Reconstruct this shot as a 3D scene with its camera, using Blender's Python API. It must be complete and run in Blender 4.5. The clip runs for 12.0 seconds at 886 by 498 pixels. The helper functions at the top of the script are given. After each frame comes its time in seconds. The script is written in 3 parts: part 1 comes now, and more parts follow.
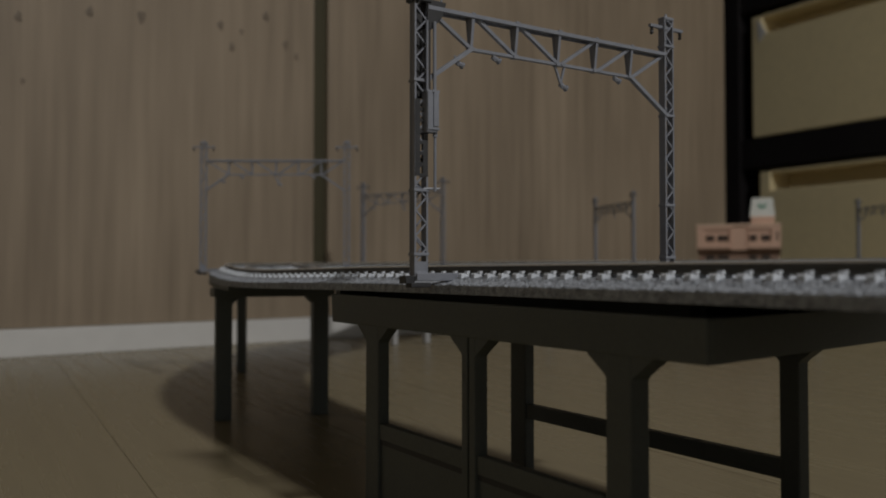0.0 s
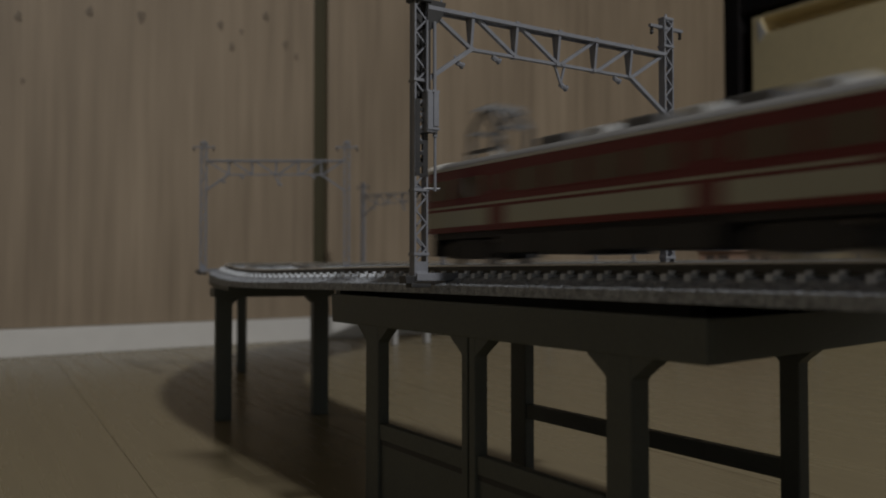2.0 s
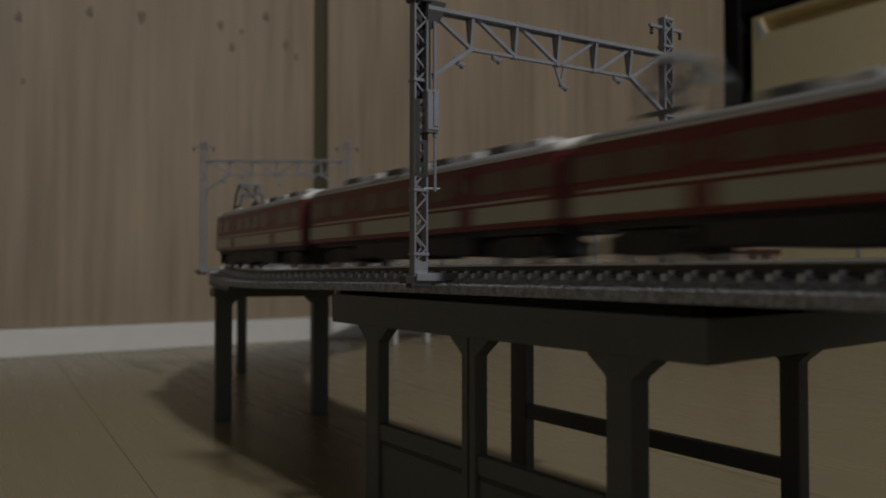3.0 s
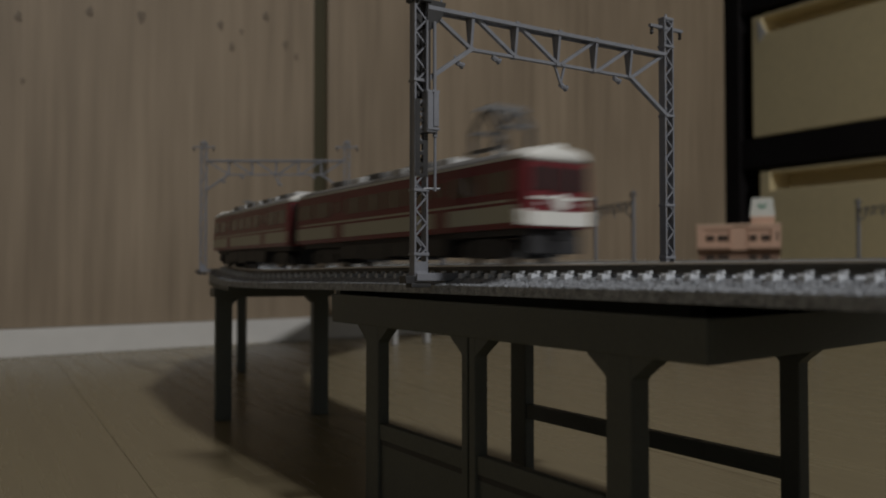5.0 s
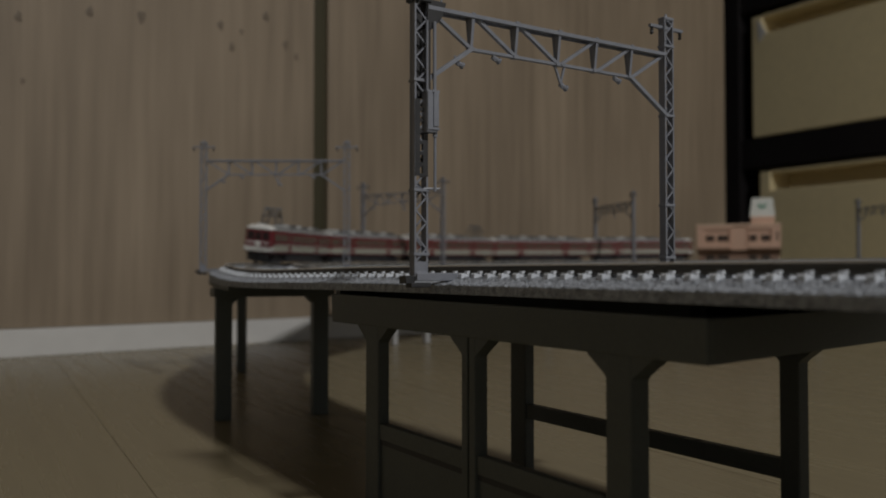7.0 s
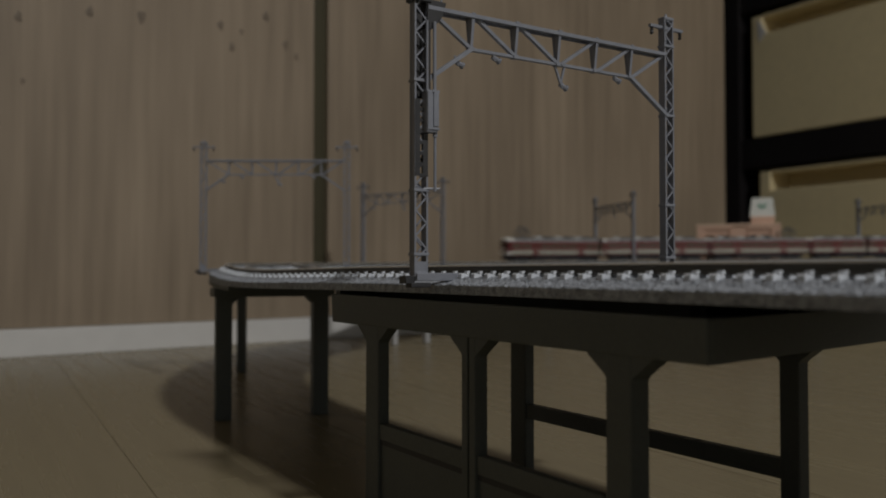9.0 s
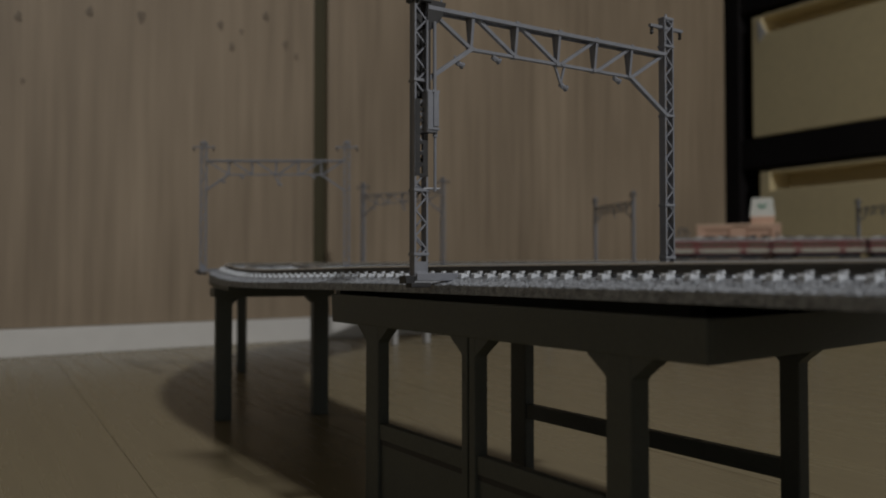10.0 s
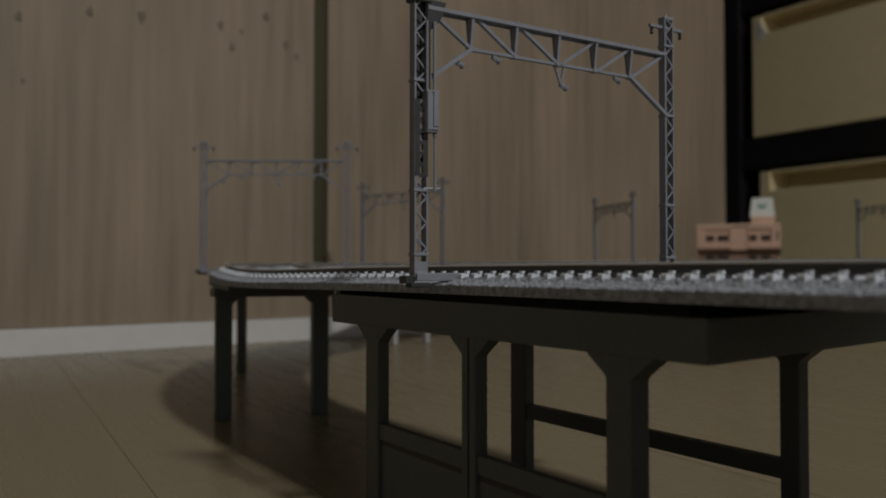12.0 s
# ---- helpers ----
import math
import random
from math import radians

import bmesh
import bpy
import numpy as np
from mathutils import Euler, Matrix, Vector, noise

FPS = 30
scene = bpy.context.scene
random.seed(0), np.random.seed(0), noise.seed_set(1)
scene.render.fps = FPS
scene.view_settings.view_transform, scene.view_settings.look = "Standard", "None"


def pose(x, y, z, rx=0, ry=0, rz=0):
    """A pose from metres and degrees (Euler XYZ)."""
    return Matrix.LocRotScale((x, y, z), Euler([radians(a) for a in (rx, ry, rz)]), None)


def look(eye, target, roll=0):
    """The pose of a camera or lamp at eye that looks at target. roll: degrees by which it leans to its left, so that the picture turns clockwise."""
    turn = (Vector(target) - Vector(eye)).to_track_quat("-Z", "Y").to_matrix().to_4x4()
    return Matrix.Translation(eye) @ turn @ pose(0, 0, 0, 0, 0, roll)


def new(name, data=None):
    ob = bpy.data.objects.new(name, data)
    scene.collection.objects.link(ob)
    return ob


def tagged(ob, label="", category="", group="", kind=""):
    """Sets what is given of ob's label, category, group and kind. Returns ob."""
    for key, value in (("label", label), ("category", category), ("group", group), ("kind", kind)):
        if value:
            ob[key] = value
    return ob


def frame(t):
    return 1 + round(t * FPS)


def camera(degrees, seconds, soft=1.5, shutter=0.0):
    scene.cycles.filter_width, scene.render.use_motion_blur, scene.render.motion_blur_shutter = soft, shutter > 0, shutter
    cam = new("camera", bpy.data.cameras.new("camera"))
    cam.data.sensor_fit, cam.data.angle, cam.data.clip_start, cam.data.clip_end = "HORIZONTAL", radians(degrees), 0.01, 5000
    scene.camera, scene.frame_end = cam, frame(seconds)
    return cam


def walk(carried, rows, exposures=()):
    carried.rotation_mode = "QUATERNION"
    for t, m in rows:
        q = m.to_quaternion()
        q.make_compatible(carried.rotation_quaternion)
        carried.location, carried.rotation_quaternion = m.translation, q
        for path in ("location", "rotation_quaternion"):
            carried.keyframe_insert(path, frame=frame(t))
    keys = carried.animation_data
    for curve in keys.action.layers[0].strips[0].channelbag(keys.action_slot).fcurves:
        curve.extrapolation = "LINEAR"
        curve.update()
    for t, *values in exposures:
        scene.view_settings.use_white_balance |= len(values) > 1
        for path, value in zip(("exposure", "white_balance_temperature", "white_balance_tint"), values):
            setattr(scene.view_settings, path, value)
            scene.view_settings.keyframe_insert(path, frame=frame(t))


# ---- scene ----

# All model sizes are written in millimetres and scaled by M. The rail head of the near straight is RAIL above the floor.
M = 0.001
RAIL = 64.0
YAW, PITCH = radians(32.428), radians(1.576)

# ---- camera: it stands still beside the viaduct ----
cam = camera(55.98, 12.0, 1.9, 1.0)
EYE = Vector((0, -112.65, RAIL - 1.67)) * M
AHEAD = Vector((-math.cos(YAW) * math.cos(PITCH), math.sin(YAW) * math.cos(PITCH), math.sin(PITCH)))
cam.data.dof.use_dof = True
cam.data.dof.focus_distance = 0.2
cam.data.dof.aperture_fstop = 21.0
walk(cam, [(0.0, look(EYE, EYE + AHEAD)), (12.0, look(EYE, EYE + AHEAD))], [(0.0, 0.0), (12.0, 0.0)])

# ---- light: one round ceiling lamp in a closed room ----
world = bpy.data.worlds.new("room_air")
world.use_nodes = True
world.node_tree.nodes["Background"].inputs[0].default_value = (0.9, 0.95, 1.0, 1)
world.node_tree.nodes["Background"].inputs[1].default_value = 0.0
scene.world = world
LAMP = Vector((1.9, 0.21, 2.24))
lamp_data = bpy.data.lights.new("ceiling_lamp_light", "AREA")
lamp_data.shape, lamp_data.size, lamp_data.energy = "DISK", 0.26, 54.0
lamp_data.color = (1.0, 0.985, 0.95)
lamp = new("ceiling_lamp_light", lamp_data)
lamp.matrix_world = pose(LAMP.x, LAMP.y, LAMP.z - 0.012)


# ---- materials ----
def material(name, color, rough=0.5, metal=0.0, vary=0.12, scale=200.0, bump=0.0, bump_scale=0.0, spec=0.5, per_object=0.0, stretch=(1, 1, 1)):
    """A plain surface with colour variation at two scales, and fine relief."""
    mat = bpy.data.materials.new(name)
    mat.use_nodes = True
    nt = mat.node_tree
    nd, ln = nt.nodes, nt.links
    b = nd["Principled BSDF"]
    b.inputs["Metallic"].default_value = metal
    b.inputs["Specular IOR Level"].default_value = spec
    co = nd.new("ShaderNodeTexCoord")
    mp = nd.new("ShaderNodeMapping")
    mp.inputs["Scale"].default_value = stretch
    ln.new(co.outputs["Object"], mp.inputs["Vector"])
    n1, n2 = nd.new("ShaderNodeTexNoise"), nd.new("ShaderNodeTexNoise")
    for n, s in ((n1, scale), (n2, scale * 7.3)):
        n.inputs["Scale"].default_value = s
        n.inputs["Detail"].default_value = 4
        ln.new(mp.outputs["Vector"], n.inputs["Vector"])
    mix = nd.new("ShaderNodeMath")
    mix.operation = "ADD"
    ln.new(n1.outputs["Fac"], mix.inputs[0])
    ln.new(n2.outputs["Fac"], mix.inputs[1])
    rng = nd.new("ShaderNodeMapRange")
    rng.inputs["From Min"].default_value, rng.inputs["From Max"].default_value = 0.6, 1.4
    rng.inputs["To Min"].default_value, rng.inputs["To Max"].default_value = 1 - vary, 1 + vary
    ln.new(mix.outputs[0], rng.inputs["Value"])
    value = rng.outputs["Result"]
    if per_object:
        info = nd.new("ShaderNodeObjectInfo")
        r2 = nd.new("ShaderNodeMapRange")
        r2.inputs["To Min"].default_value, r2.inputs["To Max"].default_value = 1 - per_object, 1 + per_object
        ln.new(info.outputs["Random"], r2.inputs["Value"])
        mul = nd.new("ShaderNodeMath")
        mul.operation = "MULTIPLY"
        ln.new(value, mul.inputs[0])
        ln.new(r2.outputs["Result"], mul.inputs[1])
        value = mul.outputs[0]
    hsv = nd.new("ShaderNodeHueSaturation")
    hsv.inputs["Color"].default_value = (*color, 1)
    ln.new(value, hsv.inputs["Value"])
    ln.new(hsv.outputs["Color"], b.inputs["Base Color"])
    rr = nd.new("ShaderNodeMapRange")
    rr.inputs["To Min"].default_value, rr.inputs["To Max"].default_value = max(0.02, rough - 0.08), min(1, rough + 0.08)
    ln.new(n1.outputs["Fac"], rr.inputs["Value"])
    ln.new(rr.outputs["Result"], b.inputs["Roughness"])
    if bump:
        n3 = nd.new("ShaderNodeTexNoise")
        n3.inputs["Scale"].default_value = bump_scale or scale * 5
        n3.inputs["Detail"].default_value = 3
        ln.new(mp.outputs["Vector"], n3.inputs["Vector"])
        bp = nd.new("ShaderNodeBump")
        bp.inputs["Strength"].default_value = bump
        bp.inputs["Distance"].default_value = 0.0005
        ln.new(n3.outputs["Fac"], bp.inputs["Height"])
        ln.new(bp.outputs["Normal"], b.inputs["Normal"])
    return mat


def wood(name, dark, light, rough, along, ring=14.0, fine=260.0, contrast=1.0, bump=0.06, per_object=0.0, blotch=7.0, spec=0.5):
    """Wood with streaks along one axis (0, 1 or 2) of the object, and fine pores."""
    mat = bpy.data.materials.new(name)
    mat.use_nodes = True
    nt = mat.node_tree
    nd, ln = nt.nodes, nt.links
    b = nd["Principled BSDF"]
    b.inputs["Specular IOR Level"].default_value = spec
    co = nd.new("ShaderNodeTexCoord")
    vec = co.outputs["Object"]
    if per_object:
        info = nd.new("ShaderNodeObjectInfo")
        shift = nd.new("ShaderNodeVectorMath")
        shift.operation = "SCALE"
        shift.inputs[0].default_value = (3.1, 1.7, 2.3)
        ln.new(info.outputs["Random"], shift.inputs["Scale"])
        add = nd.new("ShaderNodeVectorMath")
        ln.new(vec, add.inputs[0])
        ln.new(shift.outputs["Vector"], add.inputs[1])
        vec = add.outputs["Vector"]
    vals = []
    for scale, squeeze, detail in ((ring, 0.09, 5.0), (fine, 0.05, 4.0), (blotch, 0.4, 4.0)):
        mp = nd.new("ShaderNodeMapping")
        sc = [1.0, 1.0, 1.0]
        sc[along] = squeeze
        mp.inputs["Scale"].default_value = sc
        ln.new(vec, mp.inputs["Vector"])
        n = nd.new("ShaderNodeTexNoise")
        n.inputs["Scale"].default_value, n.inputs["Detail"].default_value = scale, detail
        n.inputs["Distortion"].default_value = 0.6 if scale == ring else 0.0
        ln.new(mp.outputs["Vector"], n.inputs["Vector"])
        vals.append(n)
    weights = (0.2, 0.42, 0.38)
    total = None
    for n, w in zip(vals, weights):
        m = nd.new("ShaderNodeMath")
        m.operation = "MULTIPLY"
        m.inputs[1].default_value = w
        ln.new(n.outputs["Fac"], m.inputs[0])
        if total is None:
            total = m.outputs[0]
        else:
            a = nd.new("ShaderNodeMath")
            ln.new(total, a.inputs[0])
            ln.new(m.outputs[0], a.inputs[1])
            total = a.outputs[0]
    ramp = nd.new("ShaderNodeMapRange")
    ramp.inputs["From Min"].default_value = 0.5 - 0.16 / contrast
    ramp.inputs["From Max"].default_value = 0.5 + 0.16 / contrast
    ln.new(total, ramp.inputs["Value"])
    mixc = nd.new("ShaderNodeMix")
    mixc.data_type = "RGBA"
    mixc.inputs["A"].default_value, mixc.inputs["B"].default_value = (*dark, 1), (*light, 1)
    ln.new(ramp.outputs["Result"], mixc.inputs["Factor"])
    ln.new(mixc.outputs["Result"], b.inputs["Base Color"])
    rr = nd.new("ShaderNodeMapRange")
    rr.inputs["To Min"].default_value, rr.inputs["To Max"].default_value = rough - 0.07, rough + 0.1
    ln.new(vals[1].outputs["Fac"], rr.inputs["Value"])
    ln.new(rr.outputs["Result"], b.inputs["Roughness"])
    bp = nd.new("ShaderNodeBump")
    bp.inputs["Strength"].default_value, bp.inputs["Distance"].default_value = bump, 0.001
    ln.new(vals[1].outputs["Fac"], bp.inputs["Height"])
    ln.new(bp.outputs["Normal"], b.inputs["Normal"])
    return mat


WALL_WOOD = wood("veneer_oak", (0.190, 0.146, 0.103), (0.386, 0.306, 0.224), 0.55, 2, 11.0, 115.0, 0.8, blotch=8.0)
GAP_WOOD = wood("dark_stile", (0.042, 0.036, 0.016), (0.066, 0.056, 0.026), 0.6, 2, 12.0)
FLOOR_WOOD = wood("varnished_floorboard", (0.190, 0.157, 0.098), (0.268, 0.226, 0.146), 0.25, 0, 11.0, 160.0, 0.36, 0.02, 1.0, spec=0.09)
KNOT = material("wood_knot", (0.175, 0.136, 0.10), 0.6, vary=0.3, scale=60)
WHITE_PAINT = material("white_paint", (0.68, 0.67, 0.66), 0.5, vary=0.05, scale=12, bump=0.05, bump_scale=60)
PLASTER = material("wall_paper", (0.29, 0.30, 0.31), 0.85, vary=0.05, scale=6, bump=0.2, bump_scale=300)
BLACK_STEEL = material("black_painted_wood", (0.014, 0.012, 0.013), 0.5, vary=0.25, scale=15)
DRAWER = material("beige_drawer_plastic", (0.82, 0.70, 0.44), 0.45, vary=0.06, scale=9, bump=0.04, bump_scale=120)
OLIVE = material("olive_grey_plastic", (0.086, 0.095, 0.088), 0.55, vary=0.14, scale=120, bump=0.10, bump_scale=900)
PALE_PIER = material("pale_grey_plastic", (0.42, 0.42, 0.43), 0.5, vary=0.1, scale=150, bump=0.08, bump_scale=900)
MAST = material("grey_moulded_plastic", (0.235, 0.246, 0.285), 0.42, vary=0.12, scale=300, bump=0.10, bump_scale=1500)
MAST_DARK = material("dark_moulded_plastic", (0.04, 0.04, 0.043), 0.5, vary=0.2, scale=300)
BALLAST = material("ballast_grey", (0.305, 0.325, 0.365), 0.8, vary=0.7, scale=700, bump=0.8, bump_scale=1800)
SLEEPER = material("concrete_grey_sleeper", (0.66, 0.69, 0.74), 0.6, vary=0.12, scale=500, per_object=0.10)
RAIL_SIDE = material("brown_rail", (0.075, 0.072, 0.064), 0.5, metal=0.0, vary=0.15, scale=300)
RAIL_HEAD = material("nickel_rail_head", (0.74, 0.74, 0.73), 0.45, metal=0.85, vary=0.08, scale=300)
RED = material("deep_red_paint", (0.155, 0.020, 0.027), 0.33, vary=0.06, scale=150)
CREAM = material("cream_paint", (0.43, 0.435, 0.37), 0.36, vary=0.05, scale=150)
WHITE = material("white_paint_gloss", (0.80, 0.80, 0.78), 0.33, vary=0.04, scale=150)
ROOF_GREY = material("light_grey_roof", (0.21, 0.21, 0.215), 0.6, vary=0.08, scale=200)
UNIT_GREY = material("pale_roof_unit", (0.58, 0.59, 0.60), 0.5, vary=0.06, scale=300)
UNIT_DARK = material("dark_roof_unit", (0.13, 0.13, 0.135), 0.6, vary=0.1, scale=300)
CHASSIS = material("black_underframe", (0.030, 0.030, 0.034), 0.6, vary=0.25, scale=300, bump=0.1)
STEEL = material("wheel_steel", (0.45, 0.44, 0.43), 0.3, metal=1.0, vary=0.1, scale=300)
GLASS_DARK = material("dark_windscreen", (0.030, 0.020, 0.020), 0.12, vary=0.1, scale=90)
GLASS = material("smoked_window", (0.135, 0.105, 0.082), 0.15, vary=0.1, scale=90)
SALMON = material("salmon_wall", (0.68, 0.45, 0.34), 0.6, vary=0.06, scale=70, bump=0.1)
SALMON_ROOF = material("salmon_parapet", (0.70, 0.50, 0.38), 0.65, vary=0.08, scale=70)
# shaded copy of SALMON for undersides and recesses
SALMON_SHADE = material("darkened_salmon", (0.30, 0.19, 0.14), 0.65, vary=0.15, scale=90)
STATION_DARK = material("dark_brown_storey", (0.055, 0.038, 0.03), 0.6, vary=0.2, scale=120)
SIGN_WHITE = material("white_sign", (0.80, 0.83, 0.80), 0.4, vary=0.03, scale=100)
GLOW = material("lamp_diffuser", (0.9, 0.9, 0.88), 0.5, vary=0.02)
GLOW.node_tree.nodes["Principled BSDF"].inputs["Emission Color"].default_value = (1.0, 0.97, 0.92, 1)
GLOW.node_tree.nodes["Principled BSDF"].inputs["Emission Strength"].default_value = 4.0
SIGN_GREEN = material("green_mark", (0.05, 0.30, 0.19), 0.5, vary=0.1, scale=100)


# ---- mesh helpers (millimetres) ----
def tobox(bm, x0, x1, y0, y1, z0, z1, bevel=0.0, m=None):
    """A box between two corners, with its edges rounded by bevel."""
    mat = Matrix.Translation(((x0 + x1) / 2 * M, (y0 + y1) / 2 * M, (z0 + z1) / 2 * M)) @ Matrix.Diagonal(((x1 - x0) * M, (y1 - y0) * M, (z1 - z0) * M, 1))
    made = bmesh.ops.create_cube(bm, size=1.0, matrix=(m or Matrix()) @ mat)["verts"]
    if bevel:
        edges = {e for v in made for e in v.link_edges}
        bmesh.ops.bevel(bm, geom=list(edges), offset=bevel * M, segments=2, affect="EDGES", profile=0.6)
    return bm


def bar(bm, a, b, w, d=None, side=(1, 0, 0)):
    """A straight bar of section w by d from a to b; d is measured along side."""
    a, b = Vector(a) * M, Vector(b) * M
    run = b - a
    n = run.normalized()
    s = Vector(side)
    s = (s - n * s.dot(n)).normalized()
    u = n.cross(s)
    m = Matrix((s, u, n)).transposed().to_4x4()
    m.translation = (a + b) / 2
    bmesh.ops.create_cube(bm, size=1.0, matrix=m @ Matrix.Diagonal(((d or w) * M, w * M, run.length, 1)))
    return bm


def rod(bm, a, b, r, n=10, r2=None):
    a, b = Vector(a) * M, Vector(b) * M
    run = b - a
    m = run.to_track_quat("Z", "Y").to_matrix().to_4x4()
    m.translation = (a + b) / 2
    bmesh.ops.create_cone(bm, cap_ends=True, segments=n, radius1=r * M, radius2=(r if r2 is None else r2) * M, depth=run.length, matrix=m)
    return bm


def prism(bm, outline, axis, lo, hi):
    """An outline of (a, b) pairs, drawn in the plane across axis, and pushed from lo to hi along it."""
    def place(a, b, c):
        return Vector(((c, a, b), (a, c, b), (a, b, c))[axis]) * M
    low = [bm.verts.new(place(a, b, lo)) for a, b in outline]
    high = [bm.verts.new(place(a, b, hi)) for a, b in outline]
    bm.faces.new(low), bm.faces.new(high)
    for i in range(len(outline)):
        j = (i + 1) % len(outline)
        bm.faces.new((low[i], low[j], high[j], high[i]))
    bmesh.ops.recalc_face_normals(bm, faces=bm.faces)
    return bm


def mesh_of(bm, mat, smooth=False):
    me = bpy.data.meshes.new("mesh")
    bm.to_mesh(me)
    bm.free()
    me.materials.append(mat)
    if smooth:
        for p in me.polygons:
            p.use_smooth = True
    return me


def part(name, bm, mat, parent=None, label="", smooth=False):
    ob = new(name, mesh_of(bm, mat, smooth))
    ob.parent = parent
    if label:
        tagged(ob, label)
    return ob


def piece(name, me, parent, m=None):
    ob = new(name, me)
    ob.parent = parent
    if m is not None:
        ob.matrix_basis = m
    return ob


def thing(name, label, category, m=None, group="", kind=""):
    ob = new(name)
    ob.empty_display_size = 0.01
    if m is not None:
        ob.matrix_basis = m
    return tagged(ob, label, category, group, kind)


B = bmesh.new

# ---- the line of the track ----
CURVE_X, CURVE_R, CURVE_A = -272.1, 400.0, 1.9561
STRAIGHT_2, CURVE_R2 = 353.0, 250.0
GRADE = 0.0124


def line(s):
    """Place, heading and rail height, s millimetres past the start of the curve; heading 0 runs along -x and turns to the right."""
    L1 = CURVE_R * CURVE_A
    z = RAIL + GRADE * 30 * math.log1p(math.exp(max(-30, min(30, s / 30)))) if s < 900 else RAIL + GRADE * s
    z -= 1.2 * math.exp(-((s - 40) / 75) ** 2)
    if s <= 0:
        return Vector((CURVE_X - s, 0, z)), 0.0
    if s <= L1:
        a = s / CURVE_R
        return Vector((CURVE_X - CURVE_R * math.sin(a), CURVE_R * (1 - math.cos(a)), z)), a
    a = CURVE_A
    x, y = CURVE_X - CURVE_R * math.sin(a), CURVE_R * (1 - math.cos(a))
    d = min(s - L1, STRAIGHT_2)
    x, y = x - d * math.cos(a), y + d * math.sin(a)
    rest = s - L1 - d
    if rest > 0:
        cx, cy = x + CURVE_R2 * math.sin(a), y + CURVE_R2 * math.cos(a)
        a += rest / CURVE_R2
        x, y = cx - CURVE_R2 * math.sin(a), cy - CURVE_R2 * math.cos(a)
    return Vector((x, y, z)), a


def cant(s):
    """How far the track leans into the curve, in radians."""
    up = max(0.0, min(1.0, (s - 15) / 90)) * max(0.0, min(1.0, (790 - s) / 90))
    return radians(5.5) * up * up * (3 - 2 * up)


def lean(s):
    """The pose of a leaning track against the upright line: it turns about its inner rail."""
    return pose(0, 0, 4.5 * math.tan(cant(s)) * M, math.degrees(cant(s)))


def on_line(s, off=0.0, dz=0.0):
    """A point beside the line: off to the right of the heading, dz over the rail."""
    c, a = line(s)
    return c + Vector((math.sin(a) * off, math.cos(a) * off, dz))


def line_pose(s, dz=0.0):
    """The pose at s with x along the heading, y to its left and z up."""
    c, a = line(s)
    return pose(c.x * M, c.y * M, (c.z + dz) * M, 0, 0, 180 - math.degrees(a))

# ---- the room ----
BOARD = 81.5   # a floorboard's width
WALL = pose(-0.680, -0.060, 0, 0, 0, 7.512)


